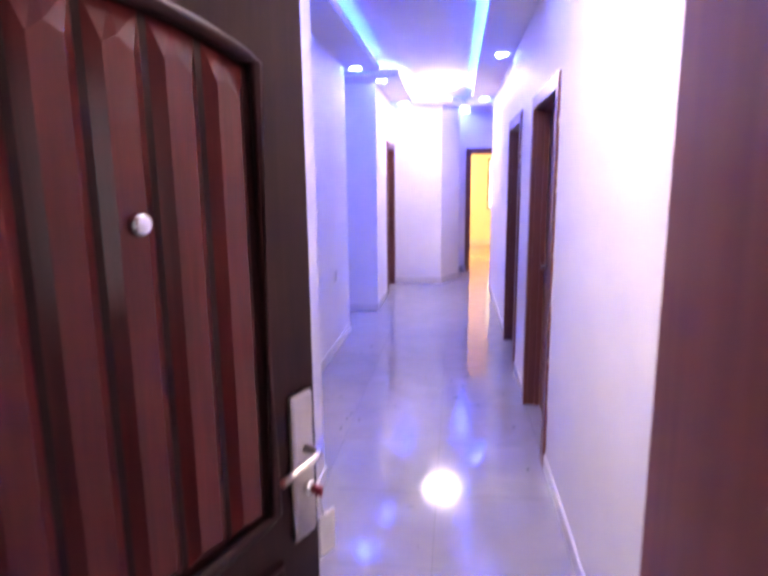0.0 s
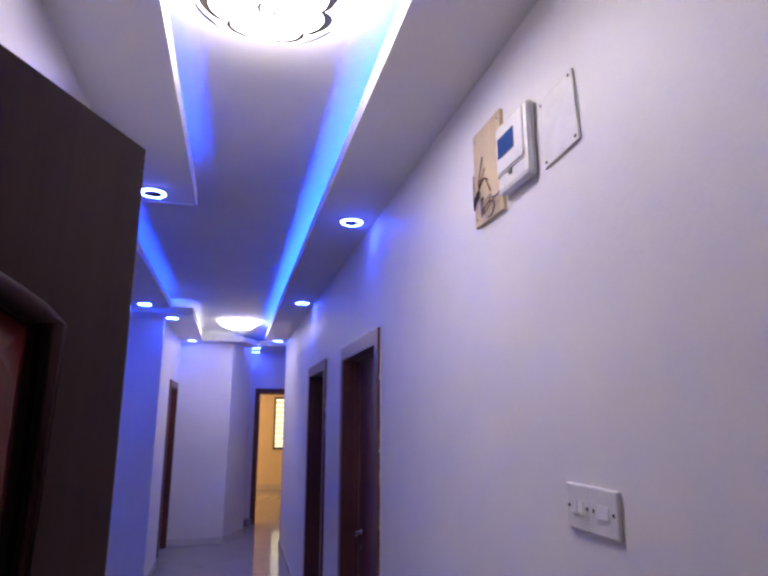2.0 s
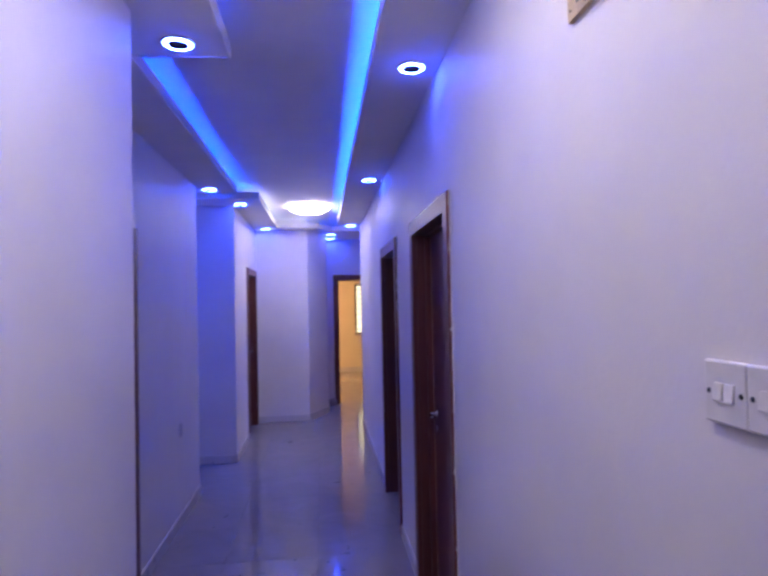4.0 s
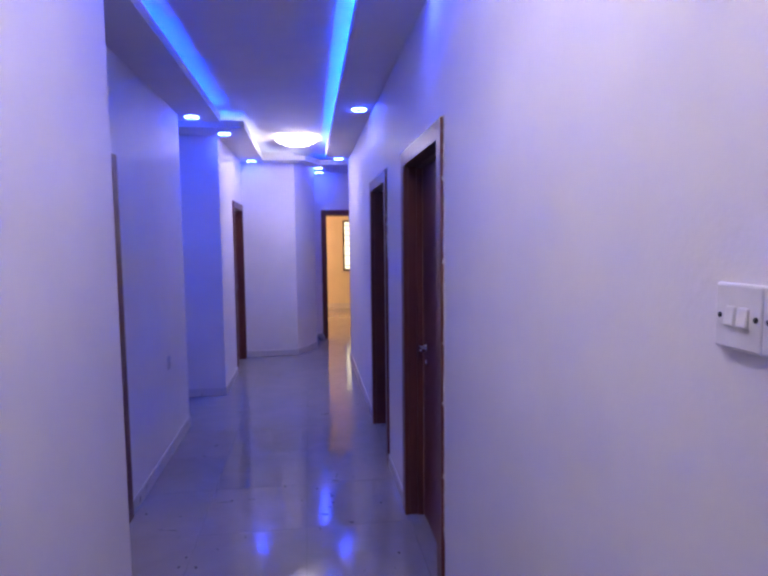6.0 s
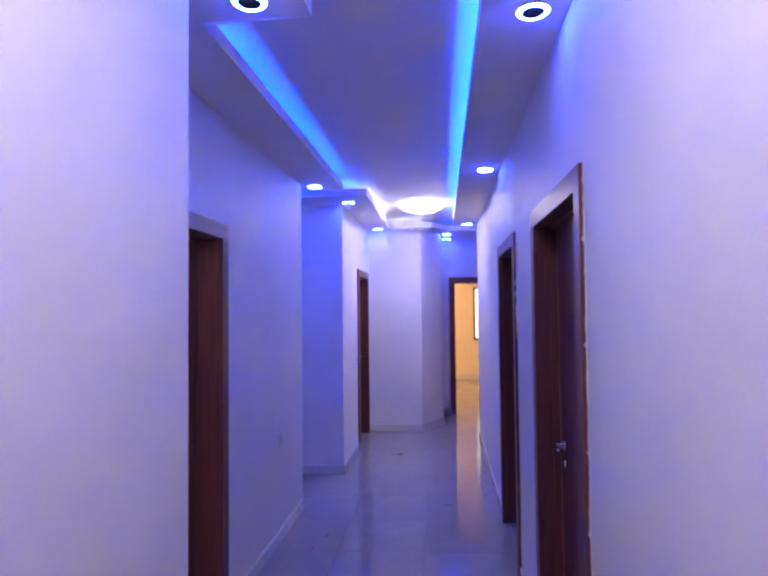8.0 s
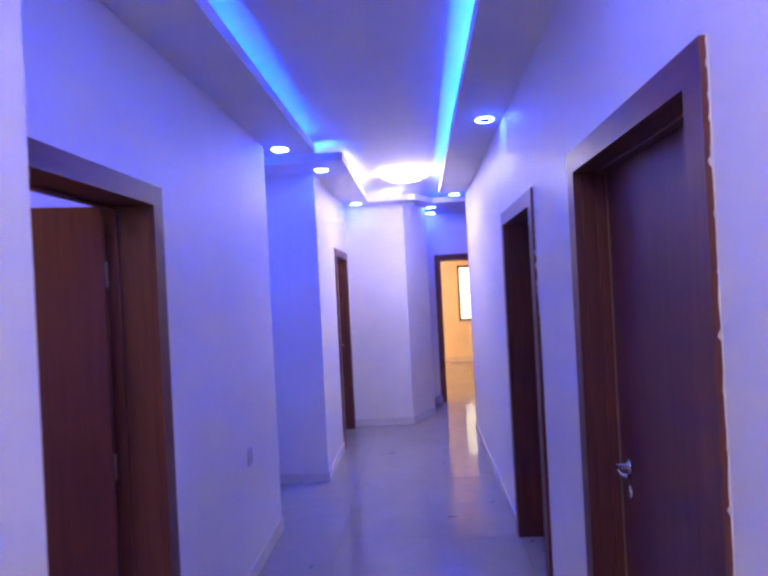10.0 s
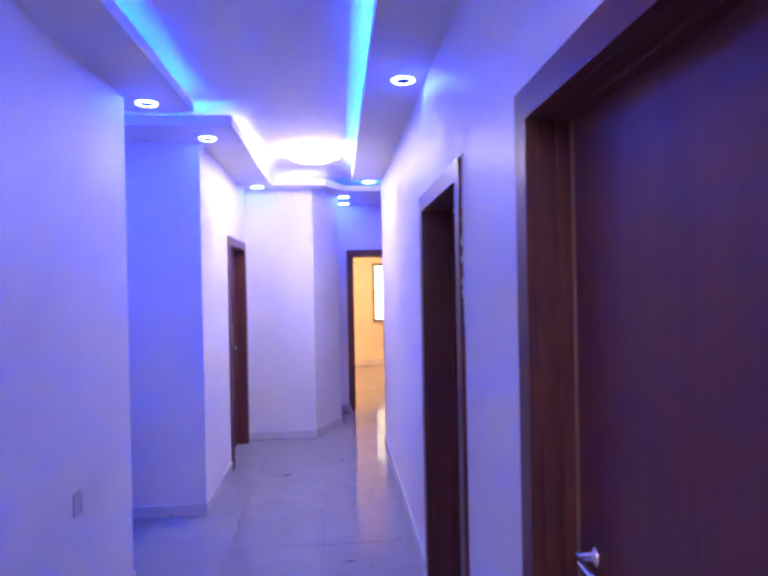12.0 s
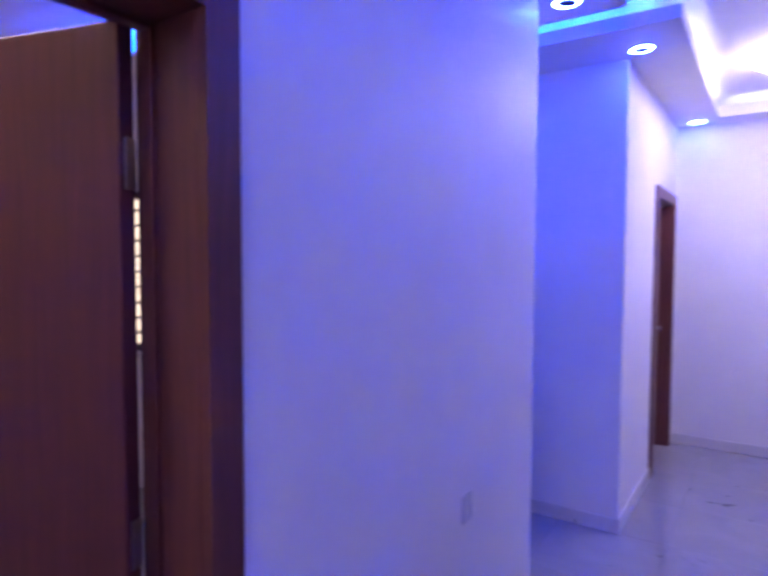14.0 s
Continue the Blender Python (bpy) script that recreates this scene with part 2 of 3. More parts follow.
def prism(points, z0, z1):
    bm = bmesh.new()
    lo = [bm.verts.new((x, y, z0)) for x, y in points]
    hi = [bm.verts.new((x, y, z1)) for x, y in points]
    n = len(points)
    bm.faces.new(lo[::-1])
    bm.faces.new(hi)
    for i in range(n):
        bm.faces.new((lo[i], lo[(i + 1) % n], hi[(i + 1) % n], hi[i]))
    return bm


CB, CD = (-0.115, 9.30), (0.165, 9.86)   # ends of the slanted wall
structure("wall_end", prism([(ROOM_L - 0.2, END_Y), CB, CD, (CD[0], DOOR_Y), (ROOM_L - 0.2, DOOR_Y)], 0, H), WALL,
          "white painted end wall with a slanted corner", "wall")
structure("wall_foyer", cubes((RIGHT + 0.2, 2.3, 8.75, 8.95, 0, H)), WALL, "white painted wall turning away at the hall's end", "wall")
structure("wall_foyer_east", cubes((2.3, 2.5, 8.75, 15.1, 0, H)), CREAM, "plain painted wall", "wall")
structure("wall_far_door", cubes(*wall_x(-1.4, 2.3, DOOR_Y, DOOR_Y + 0.2, [(E1[0] + IN, E1[1] - IN, 0, HEAD - IN)])), WALL,
          "white painted wall round the far doorway", "wall")
structure("wall_far_room_north", cubes(*wall_x(-1.4, 2.3, FAR_Y, FAR_Y + 0.2, [(0.88, 2.0, 0.90, 2.11)])), CREAM,
          "cream wall in warm light with a window", "wall")
structure("wall_far_room_west", cubes((-1.6, -1.4, DOOR_Y, FAR_Y + 0.2, 0, H)), CREAM, "cream wall of the far room", "wall")
# rooms behind the doors and the landing outside
structure("wall_bedroom_west", cubes((-4.6, -4.4, 2.9, 6.27, 0, H)), WALL, "plain white bedroom wall", "wall")
structure("wall_bedroom_south", cubes((-4.4, HALL_L - 0.2, 2.9, 3.1, 0, H)), WALL, "plain white bedroom wall", "wall")
structure("wall_store_south", cubes((RIGHT + 0.2, 2.6, 4.75, 4.9, 0, H)), WALL, "plain wall of the unlit room", "wall")
structure("wall_store_north", cubes((RIGHT + 0.2, 2.6, 6.6, 6.75, 0, H)), WALL, "plain wall of the unlit room", "wall")
structure("wall_store_east", cubes((2.6, 2.75, 4.75, 6.75, 0, H)), WALL, "plain wall of the unlit room", "wall")
structure("wall_door_back", cubes((RIGHT + 0.2, RIGHT + 0.3, 3.2, 4.6, 0, H)), WALL, "plain wall behind the closed door", "wall")
structure("wall_door_back_west", cubes((ROOM_L - 0.3, ROOM_L - 0.2, 8.0, 9.5, 0, H)), WALL, "plain wall behind the closed door", "wall")
DX0, DX1, DY0, DY1 = -0.60, 0.25, 0.52, 0.74   # the entrance doorway
structure("wall_south", cubes(*wall_x(-1.6, 1.4, DY0 + 0.03, DY1 - 0.03, [(DX0 - 0.03, DX1 + 0.04, 0, 2.11)])), WALL,
          "painted wall round the entrance doorway", "wall")
structure("wall_landing_west", cubes((-1.6, -1.4, -1.4, 0.55, 0, H)), WALL, "plain landing wall", "wall")
structure("wall_landing_east", cubes((1.4, 1.6, -1.4, 0.71, 0, H)), WALL, "plain landing wall", "wall")
# unseen opening, added so that world light glints on the entrance door's boards
structure("wall_landing_south", cubes(*wall_x(-1.6, 1.6, -1.6, -1.4, [(0.35, 0.95, 0.95, 2.15)])), WALL, "plain landing wall with an added unseen opening for light", "wall")

# ---- ceilings ----
EDGE = 0.018
soff = cubes((0.32, RIGHT, 0.7, 8.77, SOFFIT, SOFFIT + EDGE),
             (ENTRY_L, -0.30, 0.7, 3.50, SOFFIT, SOFFIT + EDGE), (HALL_L, ENTRY_L, STEP_Y, 3.50, SOFFIT, SOFFIT + EDGE),
             (HALL_L, -0.71, 3.50, 6.27, SOFFIT, SOFFIT + EDGE), (-2.8, -0.71, 6.27, 6.53, SOFFIT, SOFFIT + EDGE),
             (-2.8, -0.53, 6.80, 9.04, SOFFIT, SOFFIT + EDGE), (-0.30, 0.32, 0.7, 1.25, SOFFIT, SOFFIT + EDGE),
             (-0.84, 0.03, 9.04, 9.32, SOFFIT, SOFFIT + EDGE), (0.25, 2.3, 9.45, DOOR_Y, SOFFIT, SOFFIT + EDGE),
             (1.3, 2.3, 8.95, 9.45, SOFFIT, SOFFIT + EDGE))
more = prism([(0.03, 9.04), (0.25, 9.45), (0.25, DOOR_Y), (0.03, DOOR_Y)], SOFFIT, SOFFIT + EDGE)
tmp = bpy.data.meshes.new("tmp")
more.to_mesh(tmp)
more.free()
soff.from_mesh(tmp)
bpy.data.meshes.remove(tmp)
structure("ceiling_soffit", soff, CEIL, "white plasterboard dropped ceiling border with a lit recess", "ceiling")
structure("ceiling", cubes((-3.0, 2.4, 0.3, 10.8, TOP, TOP + 0.1)), CEIL, "white recessed ceiling washed with blue light", "ceiling")
structure("ceiling_far_room", cubes((-1.4, 2.3, 10.81, 14.9, 2.80, 2.9)), CREAM, "cream ceiling of the far room", "ceiling")
structure("ceiling_landing", cubes((-1.4, 1.4, -1.4, 0.55, 2.75, 2.85)), CEIL, "white ceiling of the landing", "ceiling")
structure("ceiling_store", cubes((RIGHT + 0.2, 2.6, 4.9, 6.6, 2.75, 2.85)), CEIL, "white ceiling of the unlit room", "ceiling")
structure("ceiling_bedroom", cubes((-4.4, -1.22, 3.1, 6.1, TOP, TOP + 0.1)), CEIL, "white bedroom ceiling in blue light", "ceiling")
structure("ceiling_bedroom_soffit", cubes((-4.4, -1.22, 3.1, 3.5, SOFFIT, SOFFIT + EDGE), (-4.4, -1.22, 5.7, 6.1, SOFFIT, SOFFIT + EDGE),
          (-4.4, -4.0, 3.5, 5.7, SOFFIT, SOFFIT + EDGE), (-1.65, -1.22, 3.5, 5.7, SOFFIT, SOFFIT + EDGE)), CEIL,
          "white dropped border of the bedroom ceiling", "ceiling")


def lip(a, b):
    """An upstand along the recess from a to b."""
    a, b = Vector((*a, 0)), Vector((*b, 0))
    d = (b - a).normalized()
    s = Vector((-d.y, d.x, 0)) * 0.008
    return prism([(v.x, v.y) for v in (a + s, b + s, b - s, a - s)], SOFFIT - 0.004, SOFFIT + 0.063)


LIPS = [((0.32, 1.25), (0.32, 8.77)), ((-0.30, 1.25), (-0.30, 3.50)), ((-0.71, 3.5), (-0.30, 3.5)), ((-0.71, 3.5), (-0.71, 6.53)),
        ((-2.6, 6.53), (-0.71, 6.53)), ((-2.6, 6.80), (-0.53, 6.80)), ((-0.53, 6.80), (-0.53, 9.04)), ((-0.53, 9.04), (0.03, 9.04)),
        ((0.03, 9.04), (0.25, 9.45)), ((0.25, 9.45), (1.3, 9.45)), ((0.32, 8.77), (0.62, 8.77)), ((-0.30, 1.25), (0.32, 1.25))]
for a, b in LIPS:
    structure("trim", lip(a, b), CEIL, "thin white plaster lip of the ceiling recess", "trim")


# ---- light strips in the recess ----
def strip(x0, x1, y0, y1, mat=STRIP, tint="blue"):
    ob = thing("led_strip", Matrix(), tint + " light strip lying on the ceiling border", "light strip", "strips in the ceiling recess")
    part("tape", cubes((x0, x1, y0, y1, SOFFIT + EDGE, SOFFIT + EDGE + 0.004)), PLASTIC, ob)
    part("diodes", cubes((x0 + 0.002, x1 - 0.002, y0 + 0.002, y1 - 0.002, SOFFIT + EDGE + 0.004, SOFFIT + EDGE + 0.008)), mat, ob, "glowing " + tint + " diodes")


BACK = 0.05
W_ = 0.012
strip(0.32 + BACK, 0.32 + BACK + W_, 1.4, 8.7)
strip(-0.30 - BACK - W_, -0.30 - BACK, 1.4, 3.25, SOFT_STRIP)
strip(-0.71 - BACK - W_, -0.71 - BACK, 3.55, 6.45, SOFT_STRIP)
strip(-2.6, -0.62, 6.80 + BACK, 6.80 + BACK + W_)
# extra passage strip, not seen itself, added to make the passage wall bluer
strip(-2.6, -0.80, 6.53 - BACK - W_, 6.53 - BACK)
# two white strips added to lift the dark recess behind the far lamp
strip(-0.53 - BACK - W_, -0.53 - BACK, 7.1, 8.95, WHITE_FILL_STRIP, "added white")
strip(-0.45, 0.0, 9.04 + BACK, 9.04 + BACK + W_, WHITE_FILL_STRIP, "added white")
strip(0.35, 1.25, 9.45 + BACK, 9.45 + BACK + W_)
strip(-3.9, -1.8, 5.7 + BACK, 5.7 + BACK + W_)
strip(-1.65 + BACK, -1.65 + BACK + W_, 3.6, 5.6)


# ---- downlights ----
def downlight():
    ob = thing("downlight", Matrix(), "round recessed ceiling light with a glowing blue ring", "ceiling light", "ring lights in the ceiling border")
    part("rim", lathe([(0.064, 0.0), (0.066, -0.003), (0.063, -0.007), (0.058, -0.007), (0.057, 0.0)]), PLASTIC, ob)
    part("ring", lathe([(0.057, -0.002), (0.057, -0.008), (0.051, -0.012), (0.042, -0.010), (0.041, -0.002)]), RING, ob, "glowing blue-white ring")
    part("lens", lathe([(0.041, -0.002), (0.041, -0.011), (0.036, -0.013), (0.026, -0.010), (0.0, -0.008)]), DARK, ob, "dark unlit centre")
    return ob


first = downlight()
# last two: unseen rings added to turn the side passage bluer
DOWN = [(0.497, 3.548), (0.505, 5.93), (0.489, 8.853), (-0.478, 3.367), (-0.917, 6.34), (-0.75, 7.12), (-0.676, 9.12),
        (0.24, 9.84), (0.25, 10.42), (-2.4, 5.9), (-1.75, 6.40), (-1.75, 7.03)]
for i, (x, y) in enumerate(DOWN):
    m = Matrix.Translation((x, y, SOFFIT))
    if i:
        copy_thing(first, m)
    else:
        first.matrix_basis = m


# ---- ceiling lamps ----
def ceiling_lamp(glass, label):
    ob = thing("ceiling_lamp", Matrix(), label, "ceiling lamp", "flush ceiling lamps")
    part("base", lathe([(0.0, 0.0), (0.19, 0.0), (0.19, -0.018), (0.0, -0.018)]), PLASTIC, ob)
    R, D = 0.245, 0.085
    prof = [(R * math.cos(a), -0.012 - D * math.sin(a)) for a in [i * math.pi / 2 / 14 for i in range(15)]]
    part("glass_shade", lathe(prof, 48), glass, ob, "glowing frosted glass bowl")

    def on(r, a):
        k = min(r / R, 0.999)
        return (r * math.cos(a), r * math.sin(a), -0.012 - D * math.sqrt(1 - k * k) - 0.003)
    def band(r, w, a0, a1, n=16):
        """A flat painted stroke lying on the glass; r and w are functions of 0..1."""
        bm = bmesh.new()
        rows = []
        for i in range(n + 1):
            u = i / n
            a = a0 + (a1 - a0) * u
            rows.append([bm.verts.new(on(r(u) + w(u) * (k / 4 - 0.5), a)) for k in range(5)])
        for p, q in zip(rows, rows[1:]):
            for k in range(4):
                bm.faces.new((p[k], p[k + 1], q[k + 1], q[k]))
        return bm

    lobes = 8
    step = 2 * math.pi / lobes
    for k in range(lobes):
        c = k * step
        part("scallop", band(lambda u: 0.142 + 0.034 * math.sin(math.pi * u) ** 0.6, lambda u: 0.022 + 0.008 * math.sin(math.pi * u), c, c + step), PATTERN, ob,
             "grey-brown scalloped stroke on the glass")
        part("petal", band(lambda u: 0.142 - 0.112 * u, lambda u: 0.012, c, c + step * 1.15), FINE_PATTERN, ob, "fine curved petal line")
    for k in range(4):
        c = k * math.pi / 2 + 0.35
        part("crescent", band(lambda u: 0.205 + 0.004 * math.sin(math.pi * u), lambda u: 0.002 + 0.032 * math.sin(math.pi * u), c, c + 0.95), PATTERN, ob,
             "grey-brown crescent on the glass")
    part("flower_centre", band(lambda u: 0.024, lambda u: 0.010, 0, 1.6 * math.pi), FINE_PATTERN, ob)
    return ob


lamp = ceiling_lamp(LAMP, "round flush ceiling lamp with a flower-patterned glowing glass bowl")
lamp.matrix_basis = Matrix.Translation((-0.03, 2.03, TOP))
copy_thing(lamp, pose(-0.05, 8.12, TOP, 0, 0, 20))
soft = ceiling_lamp(glow("bedroom_glass", (1.0, 0.72, 0.5), 14.0), "round flush ceiling lamp glowing softly in the bedroom")
soft.matrix_basis = Matrix.Translation((-2.1, 3.80, TOP))
warm = ceiling_lamp(WARM, "round flush ceiling lamp glowing warm yellow")
warm.matrix_basis = Matrix.Translation((-0.75, 13.2, 2.80))


# ---- inner doors ----
def lever(parent, x, z, side):
    """Lever handle and keyhole plate on the face y=0 of a leaf; side points the lever."""
    h = part("lever_handle", lathe([(0.0, 0.0), (0.026, 0.0), (0.026, 0.006), (0.011, 0.010), (0.009, 0.045), (0.0, 0.047)], 20), CHROME, parent,
             "chrome lever handle", Matrix.Translation((x, 0, z)) @ pose(0, 0, 0, 90))
    bm = bmesh.new()
    tube(bm, [(x, -0.042, z), (x + side * 0.03, -0.047, z), (x + side * 0.08, -0.047, z - 0.003), (x + side * 0.115, -0.042, z + 0.002)], 0.008, 10)
    part("lever", bm, CHROME, parent, "chrome lever")
    part("keyhole_plate", lathe([(0.0, 0.0), (0.024, 0.0), (0.024, 0.006), (0.008, 0.009), (0.0, 0.009)], 20), CHROME, parent,
         "round chrome keyhole plate", Matrix.Translation((x, 0, z - 0.085)) @ pose(0, 0, 0, 90))
    return h


def mitred(points, y0, y1):
    bm = bmesh.new()
    a = [bm.verts.new((x, y0, z)) for x, z in points]
    b = [bm.verts.new((x, y1, z)) for x, z in points]
    bm.faces.new(a)
    bm.faces.new(b[::-1])
    for i in range(4):
        bm.faces.new((a[i], a[(i + 1) % 4], b[(i + 1) % 4], b[i]))
    bmesh.ops.recalc_face_normals(bm, faces=bm.faces)
    bmesh.ops.bevel(bm, geom=[e for e in bm.edges if all(v.co.y == y0 for v in e.verts)], offset=0.003, segments=2, affect="EDGES", profile=0.5)
    return bm


def inner_door(name, m, width, depth, label, leaf_at=0.09, angle=0.0, hinge="far", handle=True, inset=0.003):
    """Local x runs along the wall from one casing edge to the other, y into the wall, z up."""
    d = thing(name, m, label, "door", kind="structure")
    w, c, h = width, CASE, HEAD
    p = 0.016
    part("casing", mitred([(0, 0), (c, 0), (c, h - c), (0, h)], -p, 0.012), FRAME_WOOD, d)
    part("casing", mitred([(w - c, 0), (w, 0), (w, h), (w - c, h - c)], -p, 0.012), FRAME_WOOD, d)
    part("head_casing", mitred([(0, h), (c, h - c), (w - c, h - c), (w, h)], -p, 0.012), FRAME_HEAD, d)
    j = 0.03
    part("jamb", cubes((c - j, c, 0.013, depth, 0.0, h - c), bevel=0.002), FRAME_WOOD, d)
    part("jamb", cubes((w - c, w - c + j, 0.013, depth, 0.0, h - c), bevel=0.002), FRAME_WOOD, d)
    part("head_jamb", cubes((c - j, w - c + j, 0.013, depth, h - c, h - c + j), bevel=0.002), FRAME_WOOD, d)
    s0, s1 = (min(leaf_at, 0.18) - 0.035, min(leaf_at, 0.18) - 0.002)
    part("stop", cubes((c, c + 0.012, s0, s1, 0.0, h - c - 0.001), bevel=0.002), FRAME_WOOD, d)
    part("stop", cubes((w - c - 0.012, w - c, s0, s1, 0.0, h - c - 0.001), bevel=0.002), FRAME_WOOD, d)
    part("head_stop", cubes((c + 0.012, w - c - 0.012, s0, s1, h - c - 0.013, h - c - 0.001), bevel=0.002), FRAME_WOOD, d)
    lw = w - 2 * c - 0.006
    # leaf: local x from the hinge; face y=0 looks to the hall when shut
    sgn = -1 if hinge == "far" else 1
    hx = w - c - inset if hinge == "far" else c + inset
    bm = bmesh.new()
    x0, x1 = sorted((0, sgn * lw))
    box(bm, x0, x1, 0, 0.04, 0.008, h - c - 0.004, bevel=0.003)
    leaf = part("leaf", bm, LEAF_WOOD, d, "plain dark wooden door leaf", Matrix.Translation((hx, leaf_at, 0)) @ pose(0, 0, 0, 0, 0, angle))
    # narrow pale strip, slightly proud, down the free edge of the leaf
    part("edge_strip", cubes((min(sgn * (lw - 0.022), sgn * (lw + 0.002)), max(sgn * (lw - 0.022), sgn * (lw + 0.002)), -0.0015, 0.041, 0.008, h - c - 0.004)), PALE_WOOD, leaf, "thin pale strip down the leaf's free edge")
    if handle:
        lever(leaf, sgn * (lw - 0.100), 1.028, -sgn)
    for z in (0.25, 1.02, 1.78):
        part("hinge", cubes((min(0, -sgn * 0.005), max(0, -sgn * 0.005), 0.012, 0.039, z - 0.05, z + 0.05), bevel=0.001), STEEL, leaf, "small steel hinge")
    return d


def on_east(y):    # local x along +y, local y into +x : mirrored wall, so x runs along -y
    return pose(RIGHT, y, 0, 0, 0, -90)


inner_door("door_1", on_east(R1[1]), R1[1] - R1[0], 0.2, "closed dark brown wooden door in a wide casing", 0.095, hinge="far")
inner_door("door_2", on_east(R2[1]), R2[1] - R2[0], 0.2, "dark wooden door standing open to an unlit room", 0.215, angle=108, hinge="near", handle=False)
inner_door("door_3", pose(HALL_L, L1[0], 0, 0, 0, 90), L1[1] - L1[0], 0.2, "brown wooden door standing open into a bedroom", 0.168, angle=-74, hinge="far", inset=0.058)
inner_door("door_4", pose(ROOM_L, L3[0], 0, 0, 0, 90), L3[1] - L3[0], 0.2, "closed dark brown wooden door near the corner", 0.095, hinge="near")
far = inner_door("door_5", pose(E1[0], DOOR_Y, 0), E1[1] - E1[0], 0.2, "dark wooden doorway with its door open to a warm room", 0.215, angle=-95, hinge="far")

# rough filler where the casings meet the plaster
def filler(y, out, z0):
    bm = bmesh.new()
    rings = []
    n = int((HEAD - z0) / 0.008)
    for k in range(n + 1):
        z = z0 + (HEAD + 0.006 - z0) * k / n
        a = noise.noise(Vector((z * 14, y * 7, 0.3)))
        b = noise.noise(Vector((z * 47, y * 5, 4.1)))
        d = min(0.0155, max(0.002, 0.003 + 0.004 * max(0, a) + 0.014 * max(0, b - 0.15)))
        w = 0.0005 + 0.004 * max(0, b - 0.1)
        rings.append([bm.verts.new(p) for p in ((RIGHT + 0.002, y, z), (RIGHT - d, y, z), (RIGHT - d * 0.5, y + out * w, z), (RIGHT + 0.002, y + out * w * 1.4, z))])
    for p, q in zip(rings, rings[1:]):
        for k in range(4):
            bm.faces.new((p[k], p[(k + 1) % 4], q[(k + 1) % 4], q[k]))
    bm.faces.new(rings[0])
    bm.faces.new(rings[-1])
    structure("trim", bm, FILLER, "rough cream filler along a door casing", "trim")


filler(R1[0], -1, 0.35)
filler(R1[1], 1, 1.6)
filler(R2[0], -1, 1.5)
filler(R2[1], 1, 1.7)


def smear(y0, y1, z, seed):
    """A lumpy dab of filler along the top of a casing on the long wall."""
    bm = bmesh.new()
    n = 26
    rings = []
    for k in range(n + 1):
        u = k / n
        y = y0 + (y1 - y0) * u
        h = (0.006 + 0.022 * abs(noise.noise(Vector((y * 11, seed, 0.7))))) * math.sin(math.pi * min(1, u + 0.12)) ** 0.5 + 0.002
        d = 0.005 + 0.007 * abs(noise.noise(Vector((y * 17, seed, 3.1))))
        rings.append([bm.verts.new(p) for p in ((RIGHT + 0.002, y, z), (RIGHT - d, y, z), (RIGHT - d * 0.7, y, z + h * 0.7), (RIGHT + 0.002, y, z + h))])
    for p, q in zip(rings, rings[1:]):
        for k in range(4):
            bm.faces.new((p[k], p[(k + 1) % 4], q[(k + 1) % 4], q[k]))
    bm.faces.new(rings[0])
    bm.faces.new(rings[-1])
    structure("trim", bm, FILLER, "lumpy white filler above a door casing", "trim")


smear(R2[0] - 0.03, R2[0] + 0.34, HEAD + 0.001, 1.7)
smear(R1[1] - 0.10, R1[1] + 0.02, HEAD + 0.001, 5.2)


# ---- entrance door ----
entry = thing("door_6", Matrix(), "dark frame of the entrance doorway", "door frame", kind="structure")
part("jamb", cubes((DX0 - 0.03, DX0, DY0, DY1, 0, 2.08), bevel=0.004), JAMB_WOOD, entry)
part("jamb", cubes((DX1, DX1 + 0.04, DY0, DY1, 0, 2.08), (DX1 - 0.014, DX1, DY0 + 0.02, DY1 - 0.10, 0, 2.08), bevel=0.004), JAMB_WOOD, entry)
part("head_jamb", cubes((DX0 - 0.03, DX1 + 0.04, DY0, DY1, 2.081, 2.11), bevel=0.004), JAMB_WOOD, entry)
part("casing", cubes((DX1 + 0.02, DX1 + 0.12, DY0 - 0.02, DY0 - 0.001, 0, 2.17), bevel=0.005), JAMB_WOOD, entry)
part("casing", cubes((DX0 - 0.12, DX0 - 0.02, DY0 - 0.02, DY0 - 0.001, 0, 2.17), bevel=0.005), JAMB_WOOD, entry)
part("threshold", cubes((DX0, DX1, DY0 + 0.02, DY1 - 0.02, 0.0, 0.008), bevel=0.002), STEEL, entry, "thin metal threshold")

LW, LH, LT = 0.858, 2.066, 0.045
door = thing("entrance_door", pose(-0.58, 0.70, 0.006, 0, 0, 63.7), "dark red-brown panelled entrance door standing open", "door")
PX0, PX1, PZ0, PZ1 = 0.103, 0.727, 0.90, 1.86    # the tall upper panel
QZ0, QZ1 = 0.16, 0.80                              # the lower panel
bm = cubes((0, PX0, 0, LT, 0, LH), (PX1, LW, 0, LT, 0, LH), (PX0, PX1, 0, LT, QZ1, PZ0), (PX0, PX1, 0, LT, 0, QZ0), (PX0, PX1, 0.012, LT, PZ0, LH),
           (PX0, PX1, 0.012, LT, QZ0, QZ1))


def arch(x, rise=0.06):
    u = (x - (PX0 + PX1) / 2) / ((PX1 - PX0) / 2)
    return PZ1 - rise * u * u


